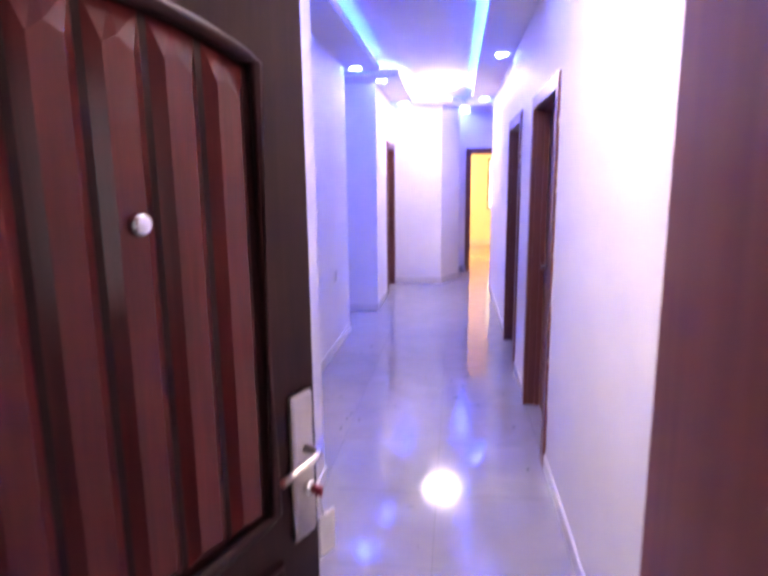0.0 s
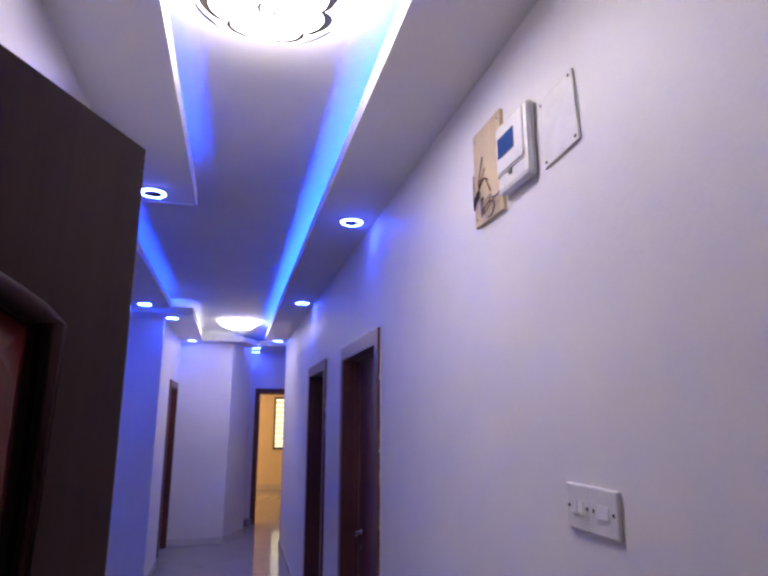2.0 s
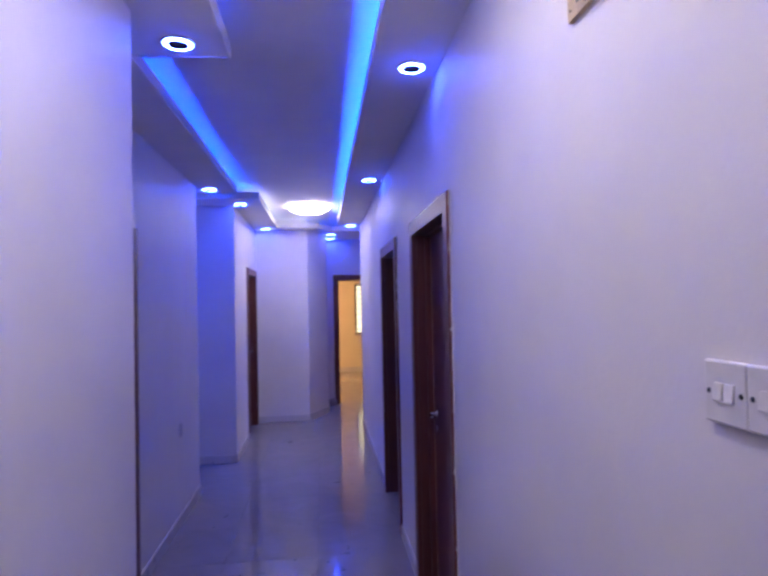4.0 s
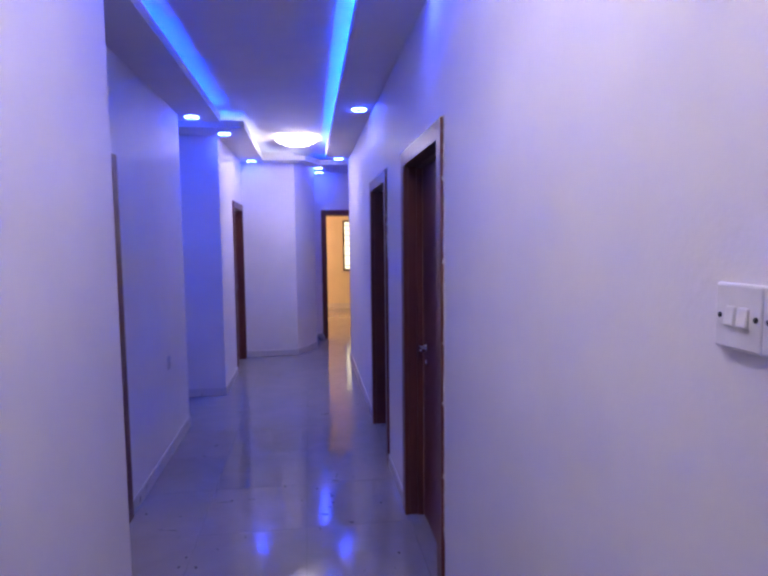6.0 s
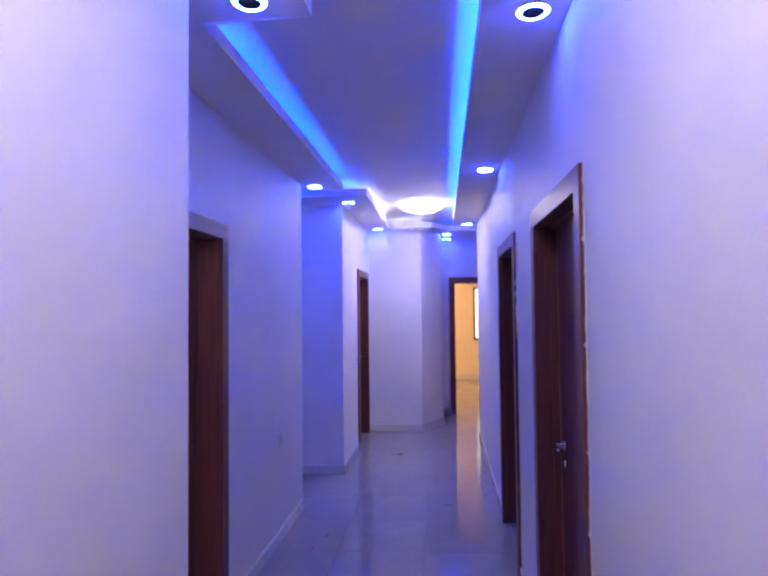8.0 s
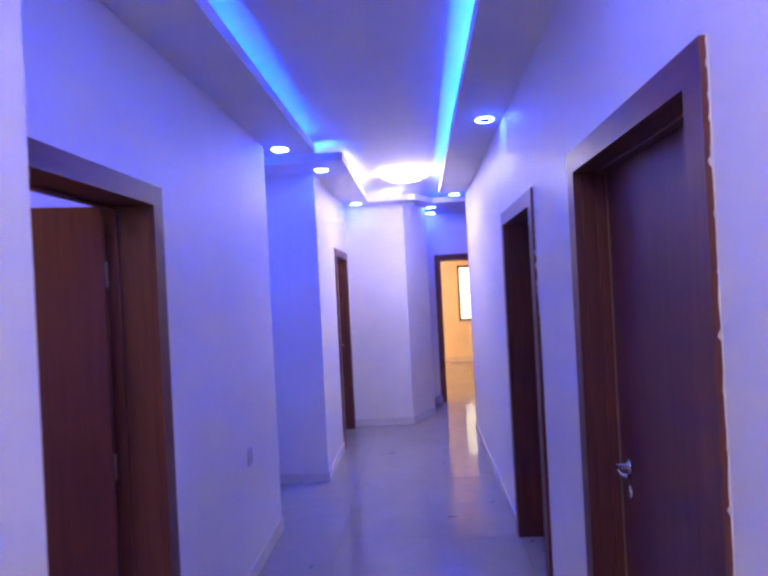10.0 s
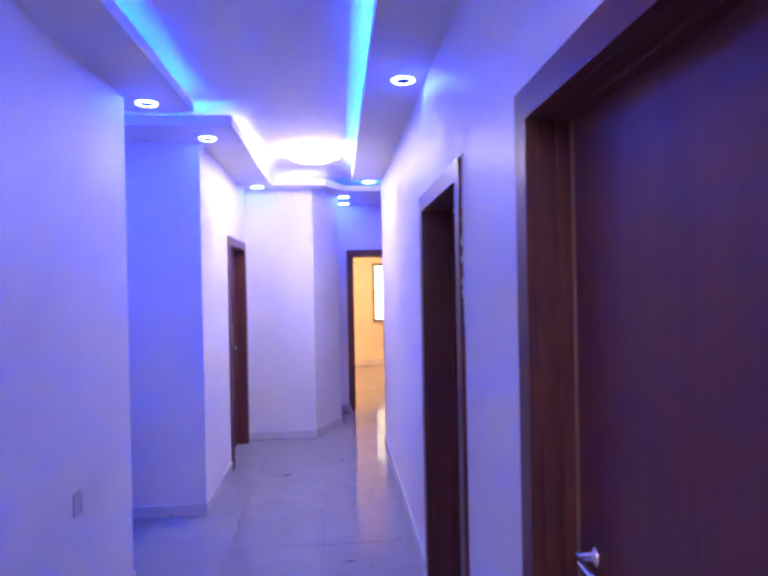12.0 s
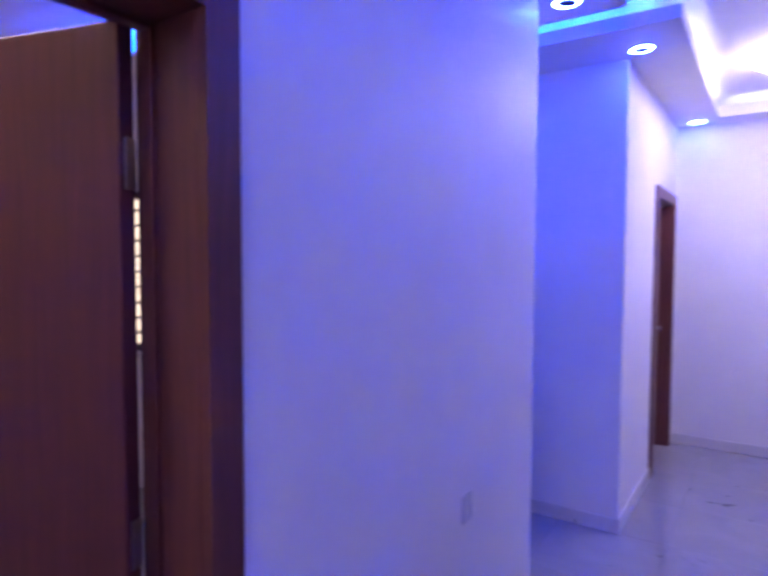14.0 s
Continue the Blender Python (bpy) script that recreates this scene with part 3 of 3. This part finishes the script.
N = 24
for i in range(N):
    xa, xb = PX0 + (PX1 - PX0) * i / N, PX0 + (PX1 - PX0) * (i + 1) / N
    vs = [bm.verts.new((x, y, z)) for y in (0, 0.013) for x, z in ((xa, arch(xa)), (xb, arch(xb)), (xb, LH), (xa, LH))]
    bm.faces.new(vs[:4])
    bm.faces.new((vs[0], vs[1], vs[5], vs[4]))
slab = part("slab", bm, ENTRY_WOOD, door, "dark polished stiles and rails")
bm = bmesh.new()
pts = [(PX0, -0.002, PZ0 + 0.02)] + [(PX0 + (PX1 - PX0) * i / N, -0.002, arch(PX0 + (PX1 - PX0) * i / N)) for i in range(N + 1)]
pts += [(PX1, -0.002, PZ0 + 0.02)] + [(PX1 - (PX1 - PX0) * i / N, -0.002, PZ0 - 0.03 * math.sin(math.pi * i / N) + 0.02) for i in range(1, N)]
tube(bm, pts, 0.014, 8, True)
part("panel_moulding", bm, ENTRY_WOOD, door, "raised arched moulding")
bm = bmesh.new()
tube(bm, [(PX0, -0.002, QZ0), (PX0, -0.002, QZ1), (PX1, -0.002, QZ1), (PX1, -0.002, QZ0)], 0.014, 8, True)
part("panel_moulding", bm, ENTRY_WOOD, door)


def stave(x0, x1, z0, top):
    """A bevelled upright board whose head is cut to the arch."""
    b = 0.02
    bm = bmesh.new()
    outer = [(x0, z0), (x1, z0), (x1, top(x1) - 0.012), ((x0 + x1) / 2, top((x0 + x1) / 2) - 0.012), (x0, top(x0) - 0.012)]
    inner = [(x0 + b, z0 + b), (x1 - b, z0 + b), (x1 - b, top(x1) - 0.075), ((x0 + x1) / 2, top((x0 + x1) / 2) - 0.06), (x0 + b, top(x0) - 0.075)]
    vo = [bm.verts.new((x, 0.0125, z)) for x, z in outer]
    vi = [bm.verts.new((x, -0.002, z)) for x, z in inner]
    for i in range(5):
        bm.faces.new((vo[i], vo[(i + 1) % 5], vi[(i + 1) % 5], vi[i]))
    bm.faces.new(vi)
    return bm


K = 6
for k in range(K):
    xa, xb = PX0 + 0.012 + (PX1 - PX0 - 0.024) * k / K, PX0 + 0.012 + (PX1 - PX0 - 0.024) * (k + 1) / K
    part("panel_stave", stave(xa + 0.006, xb - 0.006, PZ0 + 0.02, arch), PANEL_WOOD, door, "glossy red-brown bevelled board")
    part("panel_stave", stave(xa + 0.006, xb - 0.006, QZ0 + 0.012, lambda x: QZ1), PANEL_WOOD, door, "glossy red-brown bevelled board")
peep = part("peephole", lathe([(0.0, 0.012), (0.012, 0.014), (0.017, 0.010), (0.019, 0.0), (0.0, 0.0)], 24), CHROME, door, "round chrome peephole",
            Matrix.Translation((0.471, -0.005, 1.532)) @ pose(0, 0, 0, 90))
bm = cubes((0.772, 0.842, -0.013, 0.0, 0.83, 1.16), bevel=0.009)
plate = part("lock_plate", bm, STEEL, door, "long satin steel lock plate")
bm = bmesh.new()
tube(bm, [(0.812, -0.01, 1.035), (0.812, -0.05, 1.035), (0.79, -0.058, 1.032), (0.73, -0.055, 1.02), (0.70, -0.05, 1.015)], 0.009, 10)
part("lever_handle", bm, STEEL, plate, "satin steel lever handle")
part("cylinder", lathe([(0.0, 0.0), (0.014, 0.0), (0.014, 0.014), (0.0, 0.016)], 20), CHROME, plate, "chrome key cylinder",
     Matrix.Translation((0.812, -0.012, 0.945)) @ pose(0, 0, 0, 90))
bm = cubes((0.809, 0.815, -0.055, -0.028, 0.935, 0.955), bevel=0.002)
part("key", bm, RED, plate, "key with a red grip")
bm = bmesh.new()
tube(bm, [(0.812, -0.045, 0.935), (0.816, -0.048, 0.91), (0.822, -0.048, 0.885)], 0.0015)
box(bm, 0.805, 0.856, -0.052, -0.046, 0.79, 0.885, bevel=0.0025)
part("key_tag", bm, PLASTIC, plate, "white plastic key tag")
part("latch_plate", cubes((LW - 0.001, LW + 0.002, 0.010, 0.035, 0.88, 1.10), bevel=0.0008), STEEL, door, "steel latch plate on the door edge")
for z in (0.25, 1.05, 1.85):
    part("hinge", cubes((-0.012, 0.010, LT - 0.002, LT + 0.014, z - 0.06, z + 0.06), bevel=0.004), STEEL, door, "steel hinge")


# ---- things on the long wall ----
def switch_plate(y, z, wide):
    """A square plate seen from -x; rockers are two narrow ones or one wide one."""
    ob = thing("light_switch", Matrix.Translation((RIGHT, y, z)), "white plastic wall switch with " + ("one wide rocker" if wide else "two narrow rockers"),
               "light switch", "pair of wall switches")
    part("plate", cubes((-0.011, 0.0, -0.041, 0.041, -0.043, 0.043), bevel=0.0035), PLASTIC, ob)
    for k in ([0.0] if wide else [-0.011, 0.011]):
        w = 0.018 if wide else 0.0085
        r = part("rocker", cubes((-0.006, 0.006, -w, w, -0.013, 0.013), bevel=0.002), PLASTIC, ob, "", Matrix.Translation((-0.0085, k, 0.0)) @ pose(0, 0, 0, 0, 9, 0))
    for k in (-0.031, 0.031):
        part("screw", lathe([(0.0, 0.0015), (0.0035, 0.001), (0.004, 0.0), (0.0, 0.0)], 10), DARK, ob, "dark screw head",
             Matrix.Translation((-0.011, k, 0.0)) @ pose(0, 0, 0, 0, -90, 0))
    return ob


switch_plate(1.737, 1.532, False)
switch_plate(1.655, 1.532, True)

board = thing("meter_board", Matrix.Translation((RIGHT, 2.088, 2.396)), "beige wooden backing board fixed high on the wall", "board")
part("panel", cubes((-0.012, 0.0, -0.092, 0.092, -0.147, 0.147), bevel=0.002), BOARD, board)
for k, mat in ((0, DARK), (1, WIRE_RED), (2, DARK), (3, WIRE_RED)):
    bm = bmesh.new()
    q = 0.015 * k
    tube(bm, [(-0.016, 0.02 - q, 0.05 - 0.04 * k), (-0.020, 0.045 - q, -0.02), (-0.024, 0.03 + q, -0.07), (-0.022, 0.075 - q, -0.085 + q), (-0.020, 0.078, -0.05 - q),
              (-0.018, 0.082, -0.03 + q)], 0.0019)
    part("wire", bm, mat, board, "loose hanging wire")
bm = bmesh.new()
tube(bm, [(-0.02, -0.02 + 0.035 * math.cos(a) , -0.125 + 0.022 * math.sin(a)) for a in [i * math.pi / 8 for i in range(14)]], 0.002)
part("wire", bm, DARK, board, "coiled loose wire")
for k in range(3):
    bm = bmesh.new()
    tube(bm, [(-0.018 - 0.003 * k, -0.10 + 0.02 * k, -0.095 - 0.01 * k), (-0.028, -0.05, -0.115 + 0.012 * k), (-0.026, 0.0, -0.135 + 0.015 * k), (-0.02, 0.03, -0.11 - 0.01 * k),
              (-0.018, 0.015 + 0.01 * k, -0.075)], 0.0019)
    part("wire", bm, (WIRE_RED, DARK, GREY)[k], board, "loose tangled wire")
for yy, zz in ((-0.075, 0.125), (0.078, 0.125), (0.078, -0.125)):
    part("nail", lathe([(0.0, 0.002), (0.003, 0.001), (0.003, 0.0), (0.0, 0.0)], 8), DARK, board, "", Matrix.Translation((-0.012, yy, zz)) @ pose(0, 0, 0, 0, -90, 0))

meter = thing("electricity_meter", Matrix.Translation((RIGHT, 1.905, 2.375)), "white plastic prepaid electricity meter with a blue display", "electricity meter")
part("body", cubes((-0.030, 0.0, -0.083, 0.083, -0.100, 0.100), bevel=0.013), PLASTIC, meter)
part("cover", cubes((-0.034, -0.029, -0.070, 0.074, -0.045, 0.084), bevel=0.002), PLASTIC, meter)
part("display", cubes((-0.0365, -0.0335, -0.026, 0.062, -0.004, 0.052), bevel=0.001), SCREEN, meter, "blue display window")
part("latch", cubes((-0.036, -0.029, -0.004, 0.010, -0.066, -0.05), bevel=0.002), GREY, meter, "small grey latch")
part("seam", cubes((-0.0315, -0.0295, -0.066, 0.078, -0.053, -0.050)), GREY, meter)

blank = thing("blank_plate", pose(RIGHT, 1.722, 2.362, -4, 0, 0), "white blank cover plate with four screws", "cover plate")
part("plate", cubes((-0.007, 0.0, -0.073, 0.073, -0.088, 0.088), bevel=0.004), PLASTIC, blank)
for yy in (-0.06, 0.06):
    for zz in (-0.075, 0.075):
        part("screw", lathe([(0.0, 0.002), (0.0035, 0.001), (0.004, 0.0), (0.0, 0.0)], 10), DARK, blank, "dark screw head",
             Matrix.Translation((-0.007, yy, zz)) @ pose(0, 0, 0, 0, -90, 0))

sock = thing("socket_box", Matrix.Translation((HALL_L, 5.60, 0.715)), "small grey unfinished socket box in the wall", "socket box")
part("collar", cubes((0.0, 0.006, -0.036, -0.028, -0.05, 0.05), (0.0, 0.006, 0.028, 0.036, -0.05, 0.05), (0.0, 0.006, -0.028, 0.028, -0.05, -0.042),
                     (0.0, 0.006, -0.028, 0.028, 0.042, 0.05), bevel=0.001), PALE_GREY, sock)
part("back", cubes((0.0, 0.002, -0.028, 0.028, -0.042, 0.042)), PALE_GREY, sock)


# ---- left on the floor ----
bm = bmesh.new()
bmesh.ops.create_icosphere(bm, subdivisions=4, radius=0.062)
for v in bm.verts:
    k = 1 + 0.22 * noise.noise(v.co * 22) + 0.10 * noise.noise(v.co * 55)
    v.co = Vector((v.co.x * k, v.co.y * k, max(-0.052, v.co.z * k * 1.05) + 0.052))
for f in bm.faces:
    f.smooth = True
bag = thing("plastic_bag", Matrix.Translation((0.245, 10.49, 0)), "small crumpled grey plastic bag on the floor by the far door", "bag")
part("bundle", bm, plain("bag_plastic", (0.34, 0.32, 0.36), 0.55), bag)

random.seed(4)
CHIPS = [(-0.94, 4.57), (-0.45, 4.10), (-0.60, 4.04), (-0.73, 4.51), (-0.01, 4.61), (0.48, 4.51), (0.50, 3.92), (-0.45, 4.68)]
CHIPS += [(random.uniform(-0.85, 0.5), random.uniform(3.4, 8.6)) for _ in range(9)]
bm = bmesh.new()
for x, y in CHIPS:
    n, a0, size = random.randint(5, 7), random.uniform(0, 6.3), random.uniform(0.005, 0.012)
    long = random.uniform(0.35, 0.9)
    lo, hi = [], []
    for k in range(n):
        a = 2 * math.pi * k / n
        q = size * random.uniform(0.7, 1.2)
        u, w = q * math.cos(a), q * math.sin(a) * long
        px, py = x + u * math.cos(a0) - w * math.sin(a0), y + u * math.sin(a0) + w * math.cos(a0)
        lo.append(bm.verts.new((px, py, 0.0)))
        hi.append(bm.verts.new((x + (px - x) * 0.7, y + (py - y) * 0.7, random.uniform(0.003, 0.007))))
    bm.faces.new(lo[::-1])
    bm.faces.new(hi)
    for k in range(n):
        bm.faces.new((lo[k], lo[(k + 1) % n], hi[(k + 1) % n], hi[k]))
tagged(part("floor_debris", bm, DARK), "scattered dark chips and crumbs on the tiled floor", "debris", kind="stuff")


# ---- windows ----
def window(name, m, w, z0, z1, label, glow_mat):
    """Local x across, y outwards, z up."""
    ob = thing(name, m, label, "window", kind="structure")
    t = 0.045
    part("window_frame", cubes((0, t, 0.02, 0.10, z0, z1), (w - t, w, 0.02, 0.10, z0, z1), (t, w - t, 0.02, 0.10, z1 - t, z1), (t, w - t, 0.02, 0.10, z0, z0 + t),
                               (w / 2 - 0.02, w / 2 + 0.02, 0.02, 0.10, z0 + t, z1 - t), bevel=0.003), BRONZE, ob)
    n = 11
    for half in (0, 1):
        xa, xb = (t, w / 2 - 0.02) if not half else (w / 2 + 0.02, w - t)
        for i in range(n):
            z = z0 + t + (z1 - z0 - 2 * t) * (i + 0.5) / n
            g = part("pane", cubes((xa, xb, -0.003, 0.003, -0.054, 0.054)), GLASS, ob, "", Matrix.Translation((0, 0.06, z)) @ pose(0, 0, 0, 20))
            g.visible_shadow = False
    for i in range(1, 10):
        z = z0 + (z1 - z0) * i / 10
        part("bar", cubes((t, w - t, 0.115, 0.127, z - 0.008, z + 0.008)), BRONZE, ob, "thin burglar bar")
    part("window_sill", cubes((-0.03, w + 0.03, -0.03, 0.02, z0 - 0.03, z0), bevel=0.004), SKIRT, ob)
    return ob


window("window_1", Matrix.Translation((0.88, FAR_Y, 0)), 1.12, 0.90, 2.11, "bright louvred window with thin bars", DAY)
window("window_2", Matrix.Translation((-4.15, 6.10, 0)), 1.15, 0.95, 2.05, "louvred bedroom window", DAY)
structure("backdrop", cubes((0.4, 2.5, FAR_Y + 0.5, FAR_Y + 0.52, 0.4, 2.7)), DAY, "bright hazy daylight outside the window", "backdrop")
structure("backdrop", cubes((-4.6, -2.9, 6.285, 6.30, 0.4, 2.7)), DIM, "bright light outside the bedroom window", "backdrop")

# ---- skirting ----
SK, ST = 0.085, 0.012


def skirt(bm_boxes, label="grey polished tile skirting along the wall"):
    structure("baseboard", cubes(*bm_boxes, bevel=0.003), SKIRT, label, "baseboard")


skirt([(RIGHT - ST, RIGHT, 0.74, R1[0], 0, SK)])
skirt([(RIGHT - ST, RIGHT, R1[1], R2[0], 0, SK)])
skirt([(RIGHT - ST, RIGHT, R2[1], 8.95, 0, SK)])
skirt([(ENTRY_L, ENTRY_L + ST, 0.76, STEP_Y + ST, 0, SK)])
skirt([(HALL_L, ENTRY_L, STEP_Y, STEP_Y + ST, 0, SK)])
skirt([(HALL_L, HALL_L + ST, STEP_Y + ST, L1[0], 0, SK)])
skirt([(HALL_L, HALL_L + ST, L1[1], PASS_Y0 + ST, 0, SK)])
skirt([(-2.8, HALL_L, PASS_Y0, PASS_Y0 + ST, 0, SK)])
skirt([(-2.8, ROOM_L, PASS_Y1 - ST, PASS_Y1, 0, SK)])
skirt([(ROOM_L, ROOM_L + ST, PASS_Y1 - ST, L3[0], 0, SK)])
skirt([(ROOM_L, CB[0], END_Y - ST, END_Y, 0, SK)])
dv = (Vector(CD) - Vector(CB)).normalized()
nv = Vector((dv.y, -dv.x)) * ST
structure("baseboard", prism([CB, CD, (CD[0] + nv.x, CD[1] + nv.y), (CB[0] + nv.x, CB[1] + nv.y)], 0, SK), SKIRT, "grey polished tile skirting along the slanted wall", "baseboard")
skirt([(CD[0], CD[0] + ST, CD[1], DOOR_Y, 0, SK)])
skirt([(CD[0] + ST, E1[0], DOOR_Y - ST, DOOR_Y, 0, SK)])
skirt([(-1.4, 2.3, FAR_Y - ST, FAR_Y, 0, 0.12)], "tile skirting in warm light")

# ---- floor: slab and tiles ----
floor = structure("floor", cubes((-4.6, 2.75, -1.6, 15.2, -0.12, -0.004)), GROUT, "polished pale grey marbled floor tiles", "floor")
TS, TX, TY = 0.6, 0.022, 3.66
bm = cubes((-TS / 2 + 0.0008, TS / 2 - 0.0008, -TS / 2 + 0.0008, TS / 2 - 0.0008, -0.0039, 0.0), bevel=0.0006)
tile_mesh = mesh_of("tile", bm, TILE)
ROOMS = [(-0.62, 0.66, 0.4, 3.2), (-1.05, 0.66, 3.1, 9.3), (-2.8, -0.8, 6.27, 7.27), (-0.1, 2.3, 8.95, 10.7), (-1.4, 2.3, 10.7, 14.9), (-4.4, -1.2, 3.1, 6.1),
         (0.66, 2.6, 4.9, 6.6), (-1.4, 1.4, -1.4, 0.6)]
for i in range(-9, 6):
    for j in range(-10, 21):
        cx, cy = TX + (i + 0.5) * TS, TY + (j + 0.5) * TS
        if any(x0 - TS / 2 < cx < x1 + TS / 2 and y0 - TS / 2 < cy < y1 + TS / 2 for x0, x1, y0, y1 in ROOMS):
            t = new("tile", tile_mesh)
            t.parent = floor
            t.location = (cx, cy, 0)
